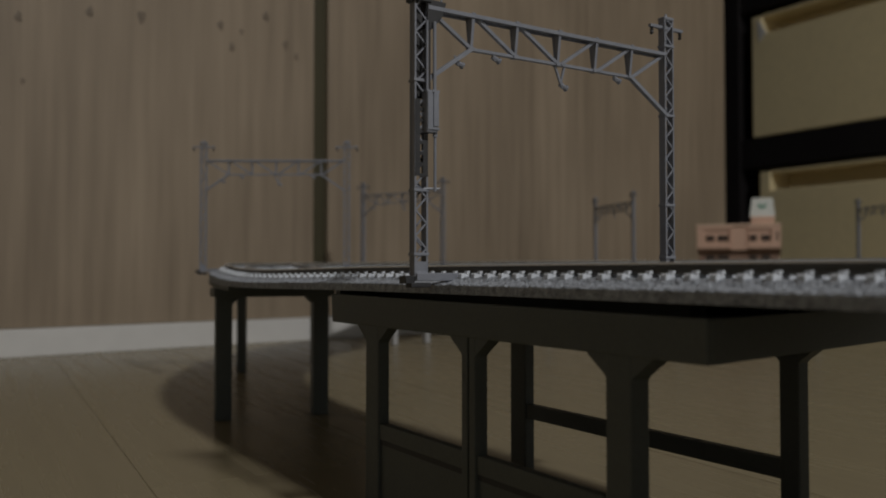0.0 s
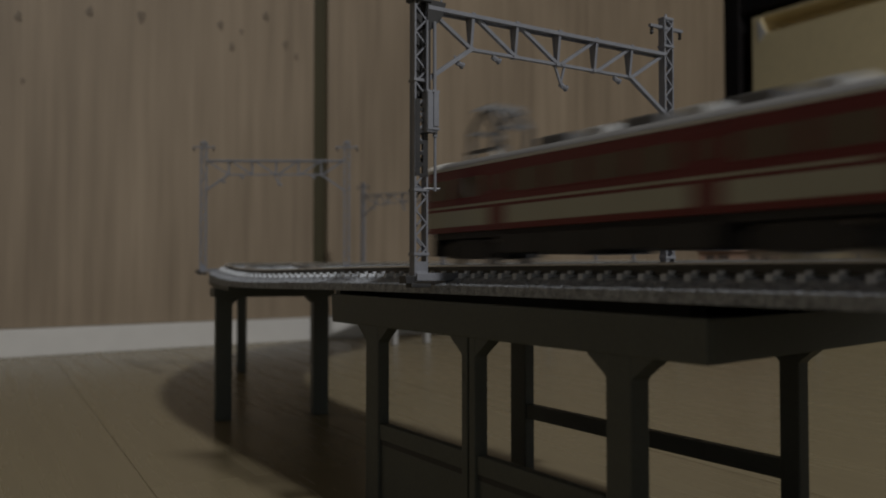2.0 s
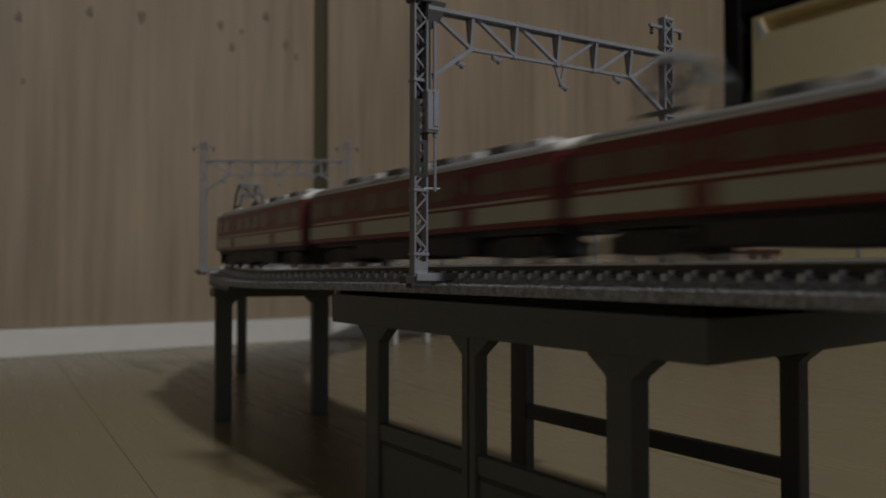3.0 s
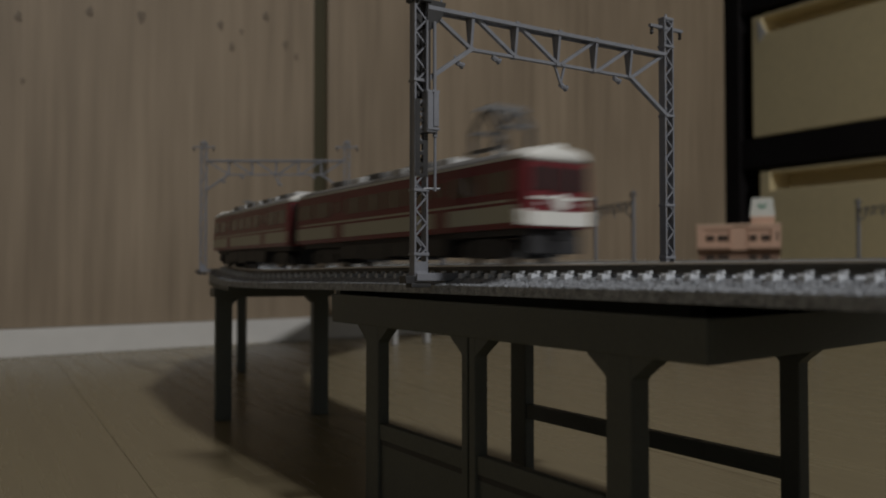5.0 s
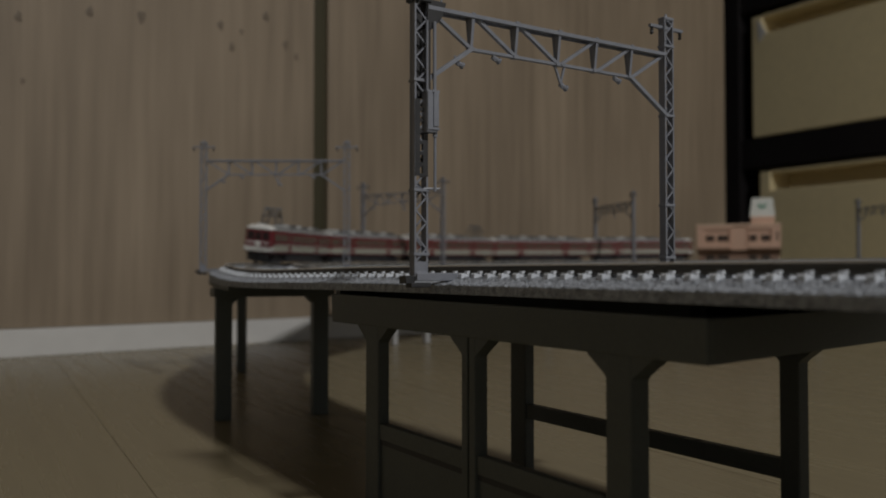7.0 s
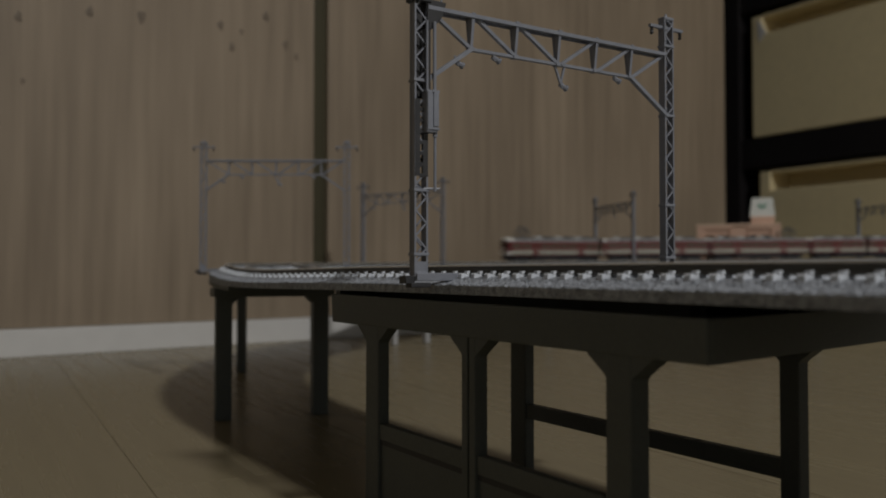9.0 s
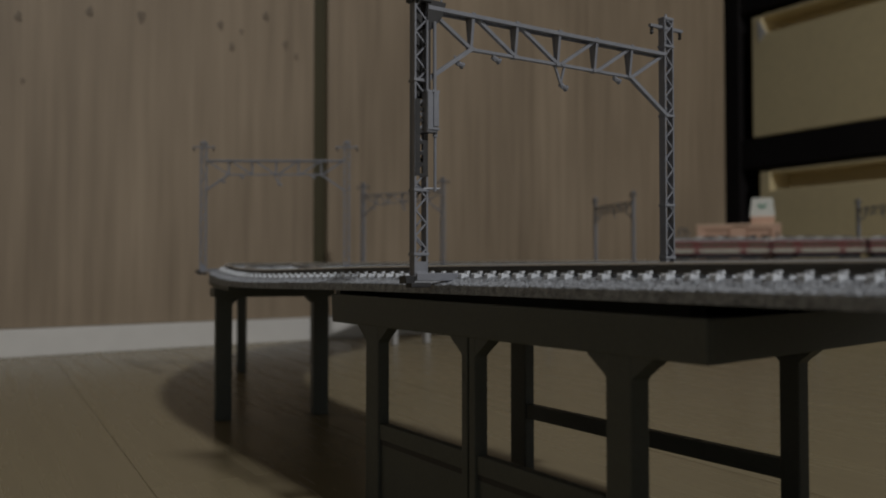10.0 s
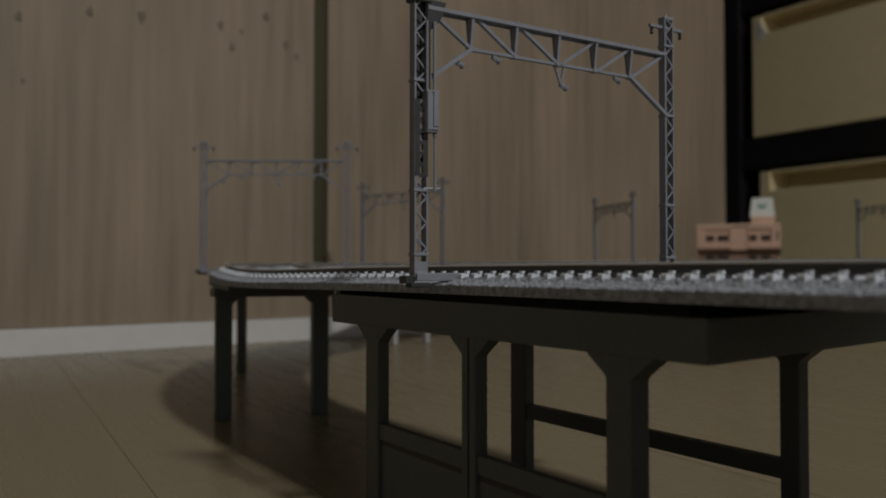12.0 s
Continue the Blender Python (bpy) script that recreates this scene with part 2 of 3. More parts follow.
def room():
    """Walls with thickness, the floor of boards, the ceiling."""
    west = thing("wall_west", "wood-veneered wall panels with a dark stile and white skirting", "wall", WALL, kind="structure")
    part("panel", tobox(B(), -40, 0, -2200, 261, 21, 2400), WALL_WOOD, west, "knotty brown oak veneer panel")
    part("stile", tobox(B(), -40, -5, 261, 277, 21, 2400), GAP_WOOD, west, "dark olive-brown recessed stile")
    part("panel", tobox(B(), -40, 0, 277, 957, 21, 2400, 1.5), WALL_WOOD, west, "plain brown oak veneer panel")
    part("skirting", tobox(B(), -40, 3, -2200, 957, 0, 20.5, 0.8), WHITE_PAINT, west, "low white skirting board")
    for y, z, r in ((100.5, 268, 4.2), (168.5, 274, 3.4), (211.5, 290, 3.6), (231.5, 268, 3.4), (179, 257, 3.2), (10, 250, 3.2), (60.5, 264, 3.4), (188, 272, 2.2), (13.5, 203, 1.8), (242.5, 259, 2.6)):
        bm = B()
        for k, grow in ((0, 1.0), (1, 0.55)):
            ring = []
            for i in range(14):
                a = i * math.tau / 14
                rr = r * grow * (1 + 0.18 * math.sin(3 * a + y) + 0.1 * math.sin(5 * a + z))
                ring.append(bm.verts.new(((0.15 + 0.25 * k) * M, (y + rr * 0.8 * math.cos(a)) * M, (z + rr * 1.25 * math.sin(a)) * M)))
            if k == 0:
                outer = ring
            else:
                for i in range(14):
                    bm.faces.new((outer[i], outer[(i + 1) % 14], ring[(i + 1) % 14], ring[i]))
                bm.faces.new(ring)
        part("knot", bm, KNOT, west, "dark wood knot")

    def slab(name, label, corners, category):
        return tagged(part(name, tobox(B(), *corners), PLASTER), label, category, kind="structure")

    slab("wall_alcove", "plain papered wall behind the opening", (-1960, -1900, 700, 2000, 0, 2400), "wall")
    slab("wall_north", "plain papered wall behind the black cabinet", (-1900, 3300, 1960, 2020, 0, 2400), "wall")
    slab("wall_east", "plain papered wall of the room", (3300, 3360, -2300, 2020, 0, 2400), "wall")
    slab("wall_south", "plain papered wall of the room", (-960, 3300, -2300, -2240, 0, 2400), "wall")
    slab("ceiling", "plain white papered ceiling", (-1960, 3360, -2300, 2020, 2400, 2440), "ceiling")
    floor = thing("floor", "glossy varnished brown wooden floorboards", "floor", kind="structure")
    part("subfloor", tobox(B(), -1960, 3360, -2300, 2020, -30, -3), GAP_WOOD, floor)
    board = None
    rng = random.Random(3)
    lay = pose(-0.2766, -0.0523, 0, 0, 0, -3.9)   # the boards run slightly askew to the layout
    for row in range(-34, 34):
        x = -2700.0 + (row * 367) % 909 - 909
        while x < 3900:
            mid = lay @ Vector(((x + 454) * M, (row + 0.5) * BOARD * M, 0))
            if -1.9 < mid.x < 2.95 and -2.27 < mid.y < 1.99:
                if board is None:
                    board = mesh_of(tobox(B(), 0.05, 908.95, 0.06, BOARD - 0.06, -12, 0, 0.2), FLOOR_WOOD)
                piece("floorboard", board, floor, lay @ pose(x * M, row * BOARD * M, rng.uniform(-0.05, 0.0) * M))
            x += 909


def ceiling_lamp():
    ob = thing("ceiling_lamp", "round white ceiling lamp with a shallow shade", "lamp", pose(LAMP.x, LAMP.y, LAMP.z))
    part("shade", rod(B(), (0, 0, 0), (0, 0, 100), 150, 40, 145), UNIT_GREY, ob)
    part("diffuser", rod(B(), (0, 0, -6), (0, 0, -0.5), 124, 40), GLOW, ob, "glowing white diffuser")
    part("base", rod(B(), (0, 0, 100), (0, 0, 130), 120, 32), WHITE_PAINT, ob)


def cabinet():
    """A black open frame with two beige drawers that have a slanted grip along the top."""
    ob = thing("cabinet", "tall black cabinet frame holding beige plastic drawers", "cabinet", pose(-1.134, 1.300, 0))
    part("side_panel", tobox(B(), -30, 34, 0, 420, 0, 1150, 1.5), BLACK_STEEL, ob)
    part("side_panel", tobox(B(), 800, 850, 0, 420, 0, 1150, 1.5), BLACK_STEEL, ob)
    part("back_panel", tobox(B(), 34, 800, 405, 420, 0, 1150), BLACK_STEEL, ob)
    for z0, z1 in ((0, 10), (270, 329), (588, 640), (905, 957), (1120, 1150)):
        part("shelf", tobox(B(), 34, 800, 4, 405, z0, z1, 1.0), BLACK_STEEL, ob)
    for z, x0 in ((10.5, 79), (322.5, 64), (640.5, 64)):
        d = part("drawer", tobox(B(), x0, 790, 2, 390, z + (8 if z > 300 else 0), z + 212, 2.0), DRAWER, ob, "beige plastic drawer with a slanted grip")
        bm = B()
        # a sunk grip: a floor that falls back, a rear wall and a lip over it
        prism(bm, [(2.2, z + 211.5), (6, z + 213), (62, z + 203), (62, z + 245), (6, z + 245), (5, z + 251), (390, z + 251), (390, z + 205)], 0, x0 + 23.2, 766.8)
        part("grip", bm, DRAWER, d)
        for a, b in ((x0, x0 + 23), (767, 790)):
            part("cheek", tobox(B(), a, b, 2.2, 388, z + 210, z + 249, 2.0), DRAWER, d)
        # the bright highlight at the grip's corner, put in as a white patch
        if z > 300:
            part("corner", prism(B(), [(x0 + 16, z + 198), (x0 + 14, z + 240), (x0 + 18, z + 240), (x0 + 33, z + 213), (x0 + 20, z + 198)], 1, 0.8, 3.2), WHITE_PAINT, d, "white patch painted as a corner highlight")


# ---- the layout ----
TRACKS = 33.0   # from one track to the other


def roadbed_profile():
    """The section of the ballast: across and up, from one bottom edge over the top to the other."""
    left = [(-12.4, -6.6), (-12.4, -4.7), (-12.2, -4.4), (-11.6, -4.3), (-10.9, -4.35), (-10.3, -4.25), (-9.4, -4.05), (-8.4, -3.7), (-7.4, -3.0), (-6.5, -2.75), (-5.6, -2.75), (-3.0, -2.75)]
    one = left + [(0.0, -2.75), (3.0, -2.75), (6.5, -2.75), (7.2, -2.85), (8.3, -3.3), (9.4, -3.8), (10.3, -4.3), (12.0, -4.6)]
    return one + [(16.5, -4.7)] + [(TRACKS - a, b) for a, b in reversed(one)]


def sweep(bm, profile, s0, s1, step, closed=True, rough=0.0, seed=0):
    n = max(1, round((s1 - s0) / step))
    rings = []
    for i in range(n + 1):
        s = s0 + (s1 - s0) * i / n
        c, a = line(s)
        right = Vector((math.sin(a), math.cos(a), 0))
        ring = []
        for k, (u, z) in enumerate(profile):
            own = u if u < TRACKS / 2 else u - TRACKS
            tilt = math.tan(cant(s)) * (4.5 - own) * max(0.0, min(1.0, (z + 6.6) / 3))
            p = c + right * u + Vector((0, 0, z + tilt))
            if rough and 1 < k < len(profile) - 2:
                if z > -4.6:
                    v = noise.noise_vector(p * 1.3 + Vector((seed, 0, 0)))
                    w = noise.noise_vector(p * 2.9)
                    p = p + (v * 0.5 + w * 0.5) * rough
            ring.append(bm.verts.new(p * M))
        rings.append(ring)
    m = len(profile)
    for r0, r1 in zip(rings, rings[1:]):
        for k in range(m if closed else m - 1):
            bm.faces.new((r0[k], r0[(k + 1) % m], r1[(k + 1) % m], r1[k]))
    bm.faces.new(rings[0]), bm.faces.new(rings[-1])
    bmesh.ops.recalc_face_normals(bm, faces=bm.faces)
    return bm


def finer(profile, cut):
    out = []
    for (a, b), (c, d) in zip(profile, profile[1:]):
        n = max(1, round(math.hypot(c - a, d - b) / cut))
        out += [(a + (c - a) * i / n, b + (d - b) * i / n) for i in range(n)]
    return out + [profile[-1]]


SLEEPER_STEP = 5.082
SLEEPER_0 = -272.1 + 163.75 - 0.4   # s of one sleeper of the near straight


def sleeper_mesh():
    bm = B()
    prism(bm, [(-7.6, -3.6), (-7.55, -2.2), (-7.3, -1.95), (-6.9, -1.95), (-6.3, -2.15), (6.3, -2.15), (6.9, -1.95), (7.3, -1.95), (7.55, -2.2), (7.6, -3.6)], 0, -0.65, 0.65)
    for y in (-4.5, 4.5):
        for side in (-1, 1):
            tobox(bm, -0.6, 0.35, y + side * 0.62, y + side * 1.5, -2.1, -1.45)
    return mesh_of(bm, SLEEPER)


def track():
    """Ballasted track sections, each with its roadbed, two rails and its sleepers."""
    ends = [-1120, -872, -624, -376, -128, 28, 185, 342, 499, 656, 813, 970, 1135, 1300, 1465, 1630, 1800]
    ends = [SLEEPER_0 + (round((s - SLEEPER_0) / SLEEPER_STEP) + 0.5) * SLEEPER_STEP for s in ends]
    sleeper = sleeper_mesh()
    count = 0
    for s0, s1 in zip(ends, ends[1:]):
        near = -400 < s0 and s1 < 200
        sec = thing("track_section", "grey ballasted double-track model railway section with pale sleepers", "track", group="track sections")
        step = 0.6 if near else (3.0 if s1 < 1140 else 6.0)
        prof = finer(roadbed_profile(), 0.6) if near else roadbed_profile()
        part("roadbed", sweep(B(), prof, s0 + 0.1, s1 - 0.1, step, rough=0.42 if near else 0.3), BALLAST, sec, "speckled grey moulded ballast")
        for off in (-4.5, 4.5, TRACKS - 4.5, TRACKS + 4.5):
            rail = part("rail", sweep(B(), [(off - 0.9, -2.2), (off - 0.9, -1.9), (off - 0.28, -1.7), (off - 0.28, -0.75), (off - 0.55, -0.55), (off - 0.55, -0.42), (off + 0.55, -0.42), (off + 0.55, -0.55), (off + 0.28, -0.75), (off + 0.28, -1.7), (off + 0.9, -1.9), (off + 0.9, -2.2)], s0 + 0.1, s1 - 0.1, 8.0), RAIL_SIDE, sec, "dark brown rail web")
            part("rail_head", sweep(B(), [(off - 0.55, -0.42), (off - 0.55, -0.12), (off - 0.4, 0.0), (off + 0.4, 0.0), (off + 0.55, -0.12), (off + 0.55, -0.42)], s0 + 0.1, s1 - 0.1, 8.0), RAIL_HEAD, rail, "worn bright rail head")
        k = math.ceil((s0 + 1.5 - SLEEPER_0) / SLEEPER_STEP)
        rest = B()
        while SLEEPER_0 + k * SLEEPER_STEP < s1 - 1.5:
            s = SLEEPER_0 + k * SLEEPER_STEP
            if -330 < s < 1000 and count < 300:
                piece("sleeper", sleeper, sec, line_pose(s) @ lean(s))
                count += 1
            else:
                rest.from_mesh(sleeper)
                bmesh.ops.transform(rest, matrix=line_pose(s) @ lean(s), verts=rest.verts[-len(sleeper.vertices):])
            rest.from_mesh(sleeper)
            bmesh.ops.transform(rest, matrix=line_pose(s) @ pose(0, -TRACKS * M, 0) @ lean(s), verts=rest.verts[-len(sleeper.vertices):])
            k += 1
        if rest.verts:
            tagged(part("sleepers", rest, SLEEPER, sec), kind="stuff")
        else:
            rest.free()


def skew(bm):
    """The far end of a module is cut askew, its top edge falls a little, and the near end's foot is cut back."""
    mid = sum(v.co.z for v in bm.verts) / len(bm.verts)
    for v in bm.verts:
        if v.co.z > mid:
            v.co.z += 0.85 * M * (1 - v.co.x / 0.1256)
        elif v.co.x < 0.002:
            v.co.x += 0.0006
        if v.co.x > 0.09:
            v.co.x -= 0.165 * v.co.y
    return bm


def viaduct_frame(m, label):
    """A rigid-frame viaduct module, 125 mm long: deck, edge beams, six legs with haunches, low ties. x along, from 0; y across, from 0 (front) to 69."""
    ob = thing("viaduct_module", label, "viaduct", m, group="viaduct modules")
    top, low = RAIL - 8.7, RAIL - 15.8
    part("deck", skew(tobox(B(), 0.3, 122.6, 1.6, 67.2, top - 3.6, top - 2.0, 0.2)), OLIVE, ob)
    part("end_bearer", tobox(B(), 0.6, 3.4, 1.0, 60, top - 1.0, RAIL - 6.62, 0.2), OLIVE, ob)
    for y0, y1 in ((12, 16), (38, 42)):
        part("bearer", tobox(B(), 4, 112, y0, y1, top - 2.1, RAIL - 6.62, 0.2), OLIVE, ob)
    for y0, y1 in ((0, 1.7), (67.1, 68.8)):
        part("edge_beam", skew(tobox(B(), 0, 125.6, y0, y1, low, top, 0.5)), OLIVE, ob)
    part("end_beam", tobox(B(), 0.05, 1.8, 1.75, 67.05, low, top - 0.1, 0.1), OLIVE, ob)
    part("end_beam", skew(tobox(B(), 123.6, 125.4, 1.72, 67.08, low, top - 0.1, 0.1)), OLIVE, ob)
    for xc, hw in ((23.1, 3.3), (65.0, 2.4), (107.5, 2.9)):
        part("cross_beam", tobox(B(), xc - 1.5, xc + 1.5, 1.75, 67.05, low + 0.3, top - 3.65, 0.2), OLIVE, ob)
        for y0, y1 in ((0.25, 4.3 if xc > 100 else 3.4), (45.0, 48.2)):
            lo, hi = xc - hw, (xc + 1.3 if y0 > 10 and xc > 100 else xc + hw)
            if xc == 65.0:
                bm = B()
                tobox(bm, xc - hw, xc - 0.3, y0, y1, 0, low + 0.4, 0.25)
                tobox(bm, xc + 0.3, xc + hw, y0, y1, 0, low + 0.4, 0.25)
                tobox(bm, xc - 0.4, xc + 0.4, y0 + 0.5, y1 - 0.5, 0, low + 0.4)
            else:
                bm = tobox(B(), lo, hi, y0, y1, 0, low + 0.4, 0.45)
            leg = part("leg", bm, OLIVE, ob)
            for side in (-1, 1):
                e = lo + 0.05 if side < 0 else hi - 0.05
                part("haunch", prism(B(), [(e, low + 0.2), (e + side * 4.7, low + 0.2), (e + side * 4.2, low - 0.4), (e + side * 0.5, low - 3.3), (e, low - 4.0)], 1, y0 + 0.1, y1 - 0.1), OLIVE, leg)
            part("foot", tobox(B(), lo - 0.8, hi + 0.8, y0 - 0.7, y1 + 0.7, 0, 1.8, 0.3), OLIVE, leg)
    for y0, y1, dz in ((0.7, 3.0, 0.0), (45.4, 48.0, 0.9)):
        for x0, x1 in ((26.35, 62.65), (67.35, 104.65)):
            tie = part("tie_beam", tobox(B(), x0, x1, y0, y1, RAIL - 44.4 + dz, RAIL - 40.4 + dz, 0.3), OLIVE, ob)
            if y0 < 10:
                # near-black strip standing in for the shade below the tie beam
                part("groove_shade", tobox(B(), x0, x1, y0 + 0.3, y1 - 0.3, RAIL - 45.7, RAIL - 44.3), CHASSIS, tie)
                part("web", tobox(B(), x0, x1, y0 + 0.5, y1 - 0.5, 0, RAIL - 45.65), OLIVE, tie)
    return ob


def pier_bent(s, mat, label, off0, off1, leg_w):
    """A two-legged bent across the line: cap, legs with haunches."""
    c, a = line(s)
    top = c.z - 8.35
    ob = thing("pier", label, "pier", pose(c.x * M, c.y * M, 0, 0, 0, 180 - math.degrees(a)), group="piers")
    w = leg_w
    part("cap", tobox(B(), -8, 8, -off1 - 1.5, -off0 + 1.5, top - 3.8, top, 0.3), mat, ob)
    for y, side in ((-off0, -1), (-off1, 1)):
        y0, y1 = sorted((y, y + side * w))
        leg = part("leg", tobox(B(), -w / 2, w / 2, y0, y1, 0, top - 3.7, 0.3), mat, ob)
        ye = y0 if side < 0 else y1
        part("haunch", prism(B(), [(ye, top - 3.75), (ye + side * 3.5, top - 3.75), (ye, top - 7)], 0, -w / 2 + 0.2, w / 2 - 0.2), mat, leg)
    return ob


def curve_deck():
    """The curve's deck plate, widened inward to broaden its shadow, and an unseen plate added under the straight's rear
    edge as shade.
    """
    deck = thing("viaduct_deck", "dark olive-grey curved deck plate on two-legged piers, widened inward for its shadow", "viaduct")
    part("plate", sweep(B(), [(-12.3, -8.3), (-12.5, -8.1), (-12.5, -6.8), (-12.3, -6.64), (58.0, -6.64), (62.0, -7.0), (62.0, -8.3)], 42, 400, 5.0), OLIVE, deck)
    # added out of sight behind the roadbed, to keep lamp light off the end beam
    part("shading_plate", sweep(B(), [(34.0, -8.0), (34.0, -6.64), (58.0, -6.64), (62.0, -7.0), (62.0, -8.0)], -330, 41.5, 20.0), OLIVE, deck)
    for off in (-9.0, 40.0):
        part("rib", sweep(B(), [(off, -9.4), (off, -8.28), (off + 1.6, -8.28), (off + 1.6, -9.4)], 84, 232, 6.0), OLIVE, deck)
    return deck


def pale_pier(s, turn=0.0):
    c, a = line(s)
    q = on_line(s, TRACKS / 2)
    top = c.z - 7.35
    ob = thing("pier", "pale grey plastic pier under the track", "pier", pose(q.x * M, q.y * M, 0, 0, 0, 180 - math.degrees(a) + turn), group="piers")
    part("cap", tobox(B(), -22, 22, -24, 24, top - 4.5, top, 0.4), PALE_PIER, ob)
    for x in (-17, 17):
        part("leg", tobox(B(), x - 2.2, x + 2.2, -3, 3, 0, top - 4.4, 0.6), PALE_PIER, ob)
    return ob


def zigzag(bm, x, y0, y1, z0, z1, pitch, w, d):
    """Lattice bars across one face of a mast."""
    z, flip = z0, False
    while z < z1 - 0.3:
        zn = min(z + pitch, z1)
        a, b = ((x, y0, z), (x, y1, zn)) if not flip else ((x, y1, z), (x, y0, zn))
        bar(bm, a, b, w, d)
        z, flip = zn, not flip
    return bm


def gantry_body(ob, foot_drop, detailed):
    """A lattice portal over the line: y from 0 (one mast) to 80.6 (the other), z from the rail head. x is the line's direction."""
    for k, yc in enumerate((0.0, 80.6)):
        h = 69.0
        z0 = -2.7
        bm = B()
        for x in (-0.95, 0.95):
            for y in (-1.55, 1.55):
                bar(bm, (x, yc + y, z0), (x, yc + y, h), 0.42)
        mast = part("mast", bm, MAST, ob, "grey lattice mast")
        lat = B()
        for x in (-0.95, 0.95):
            zigzag(lat, x, yc - 1.4, yc + 1.4, z0 + 3.4, h, 2.9 if x > 0 else 3.3, 0.36, 0.3)
        tobox(lat, 0.75, 1.1, yc - 1.4, yc + 1.4, z0, z0 + 3.4)
        part("lattice", lat, MAST, mast)
        web = B()
        for y in (-1.55, 1.55):
            tobox(web, -0.8, 0.8, yc + y - 0.1, yc + y + 0.1, z0, h)
        part("side_plate", web, MAST, mast)
        cap = B()
        tobox(cap, -1.3, 1.3, yc - 1.9, yc + 1.9, h - 0.3, h + 0.5, 0.2)
        rod(cap, (0, yc, h + 0.4), (0, yc, h + 1.6), 0.5, 8, 0.3)
        part("cap", cap, MAST, mast)
        arm = B()
        tobox(arm, -0.5, 0.5, yc - 6.4, yc + 6.4, 66.2, 67.0)
        rod(arm, (-0.4, yc - 5.6, 65), (0.4, yc - 5.6, 65), 0.3, 6)
        cross = part("crossarm", arm, MAST, mast)
        for y in (-5.6, 5.6):
            ins = B()
            for i in range(3):
                rod(ins, (0, yc + y, 66.2 - i * 0.75), (0, yc + y, 65.75 - i * 0.75), 0.62, 10, 0.35)
            rod(ins, (0, yc + y, 66.3), (0, yc + y, 64.2), 0.25, 6)
            part("insulator", ins, MAST_DARK, cross)
        if detailed:
            for z in (2.0, 16.5, 41.5, 61.0):
                part("collar", tobox(B(), -1.35, 1.35, yc - 2.0, yc + 2.0, z, z + 0.7, 0.1), MAST, mast)
    # the truss
    top, low = 58.8, 51.1
    posts = (14.2, 27.3, 40.8, 53.4, 66.1)
    chord = B()
    tobox(chord, -1.5, 1.5, 1.6, 79.0, top - 0.05, top + 0.35, 0.1)
    for x in (-1.45, 1.45):
        tobox(chord, x - 0.25, x + 0.25, 1.6, 79.0, top - 0.55, top + 0.42, 0.1)
    truss = part("truss", chord, MAST, ob, "grey lattice portal beam")
    bm = B()
    tobox(bm, -0.55, 0.55, posts[0], posts[-1], low - 0.4, low + 0.35, 0.1)
    part("bottom_chord", bm, MAST, truss)
    for y in posts:
        bm = B()
        prism(bm, [(-1.5, top - 0.3), (-0.4, low), (0.4, low), (1.5, top - 0.3)], 1, y - 0.2, y + 0.1)
        bar(bm, (1.35, y, top), (0.35, y, low), 0.75, 0.3)
        bar(bm, (-1.35, y, top), (-0.35, y, low), 0.75, 0.3)
        tobox(bm, -0.9, 0.9, y - 0.7, y + 0.7, low - 0.55, low + 0.5, 0.15)
        tobox(bm, -1.75, 1.75, y - 0.55, y + 0.55, top + 0.3, top + 0.75, 0.15)
        part("upright", bm, MAST, truss)
    diagonals = [(1.8, top, posts[0], low), (posts[0] + 1, top, posts[1], low), (posts[1] + 1, top, posts[2], low), (posts[2] + 1, low, posts[3], top), (posts[3] + 1, low, posts[4], top), (posts[4] + 0.8, low, 78.9, top)]
    for y0, z0, y1, z1 in diagonals:
        bm = B()
        bar(bm, (0.55 if z0 == top else 0.2, y0, z0), (0.55 if z1 == top else 0.2, y1, z1), 0.8, 1.0)
        part("diagonal", bm, MAST, truss)
    for y0, z0, y1, z1 in ((posts[0], low, 1.4, 42.0), (posts[-1], low, 79.2, 42.0)):
        bm = B()
        bar(bm, (0.3, y0, z0), (0.9, y1, z1), 0.95, 1.3)
        part("brace", bm, MAST, truss)
    vee = B()
    bar(vee, (0, posts[2] - 0.8, low), (0, 42.0, 46.4), 0.55)
    bar(vee, (0, posts[2] + 2.6, low), (0, 42.0, 46.4), 0.55)
    bar(vee, (0, 42.0, 47.0), (0, 43.2, 45.6), 0.5)
    part("hanger", vee, MAST, truss)
    for y, z in ((9.7, 48.2), (20.4, 50.7), (41.6, 46.6), (60.3, 50.7)):
        bm = B()
        bar(bm, (0, y, z + 0.8), (0.2, y + 0.8, z - 1.4), 0.45)
        rod(bm, (0, y + 0.2, z - 0.5), (0, y + 2.0, z - 1.2), 0.62, 8)
        rod(bm, (0, y + 2.0, z - 1.2), (0, y + 2.4, z - 1.35), 0.85, 8)
        part("wire_holder", bm, MAST, truss)


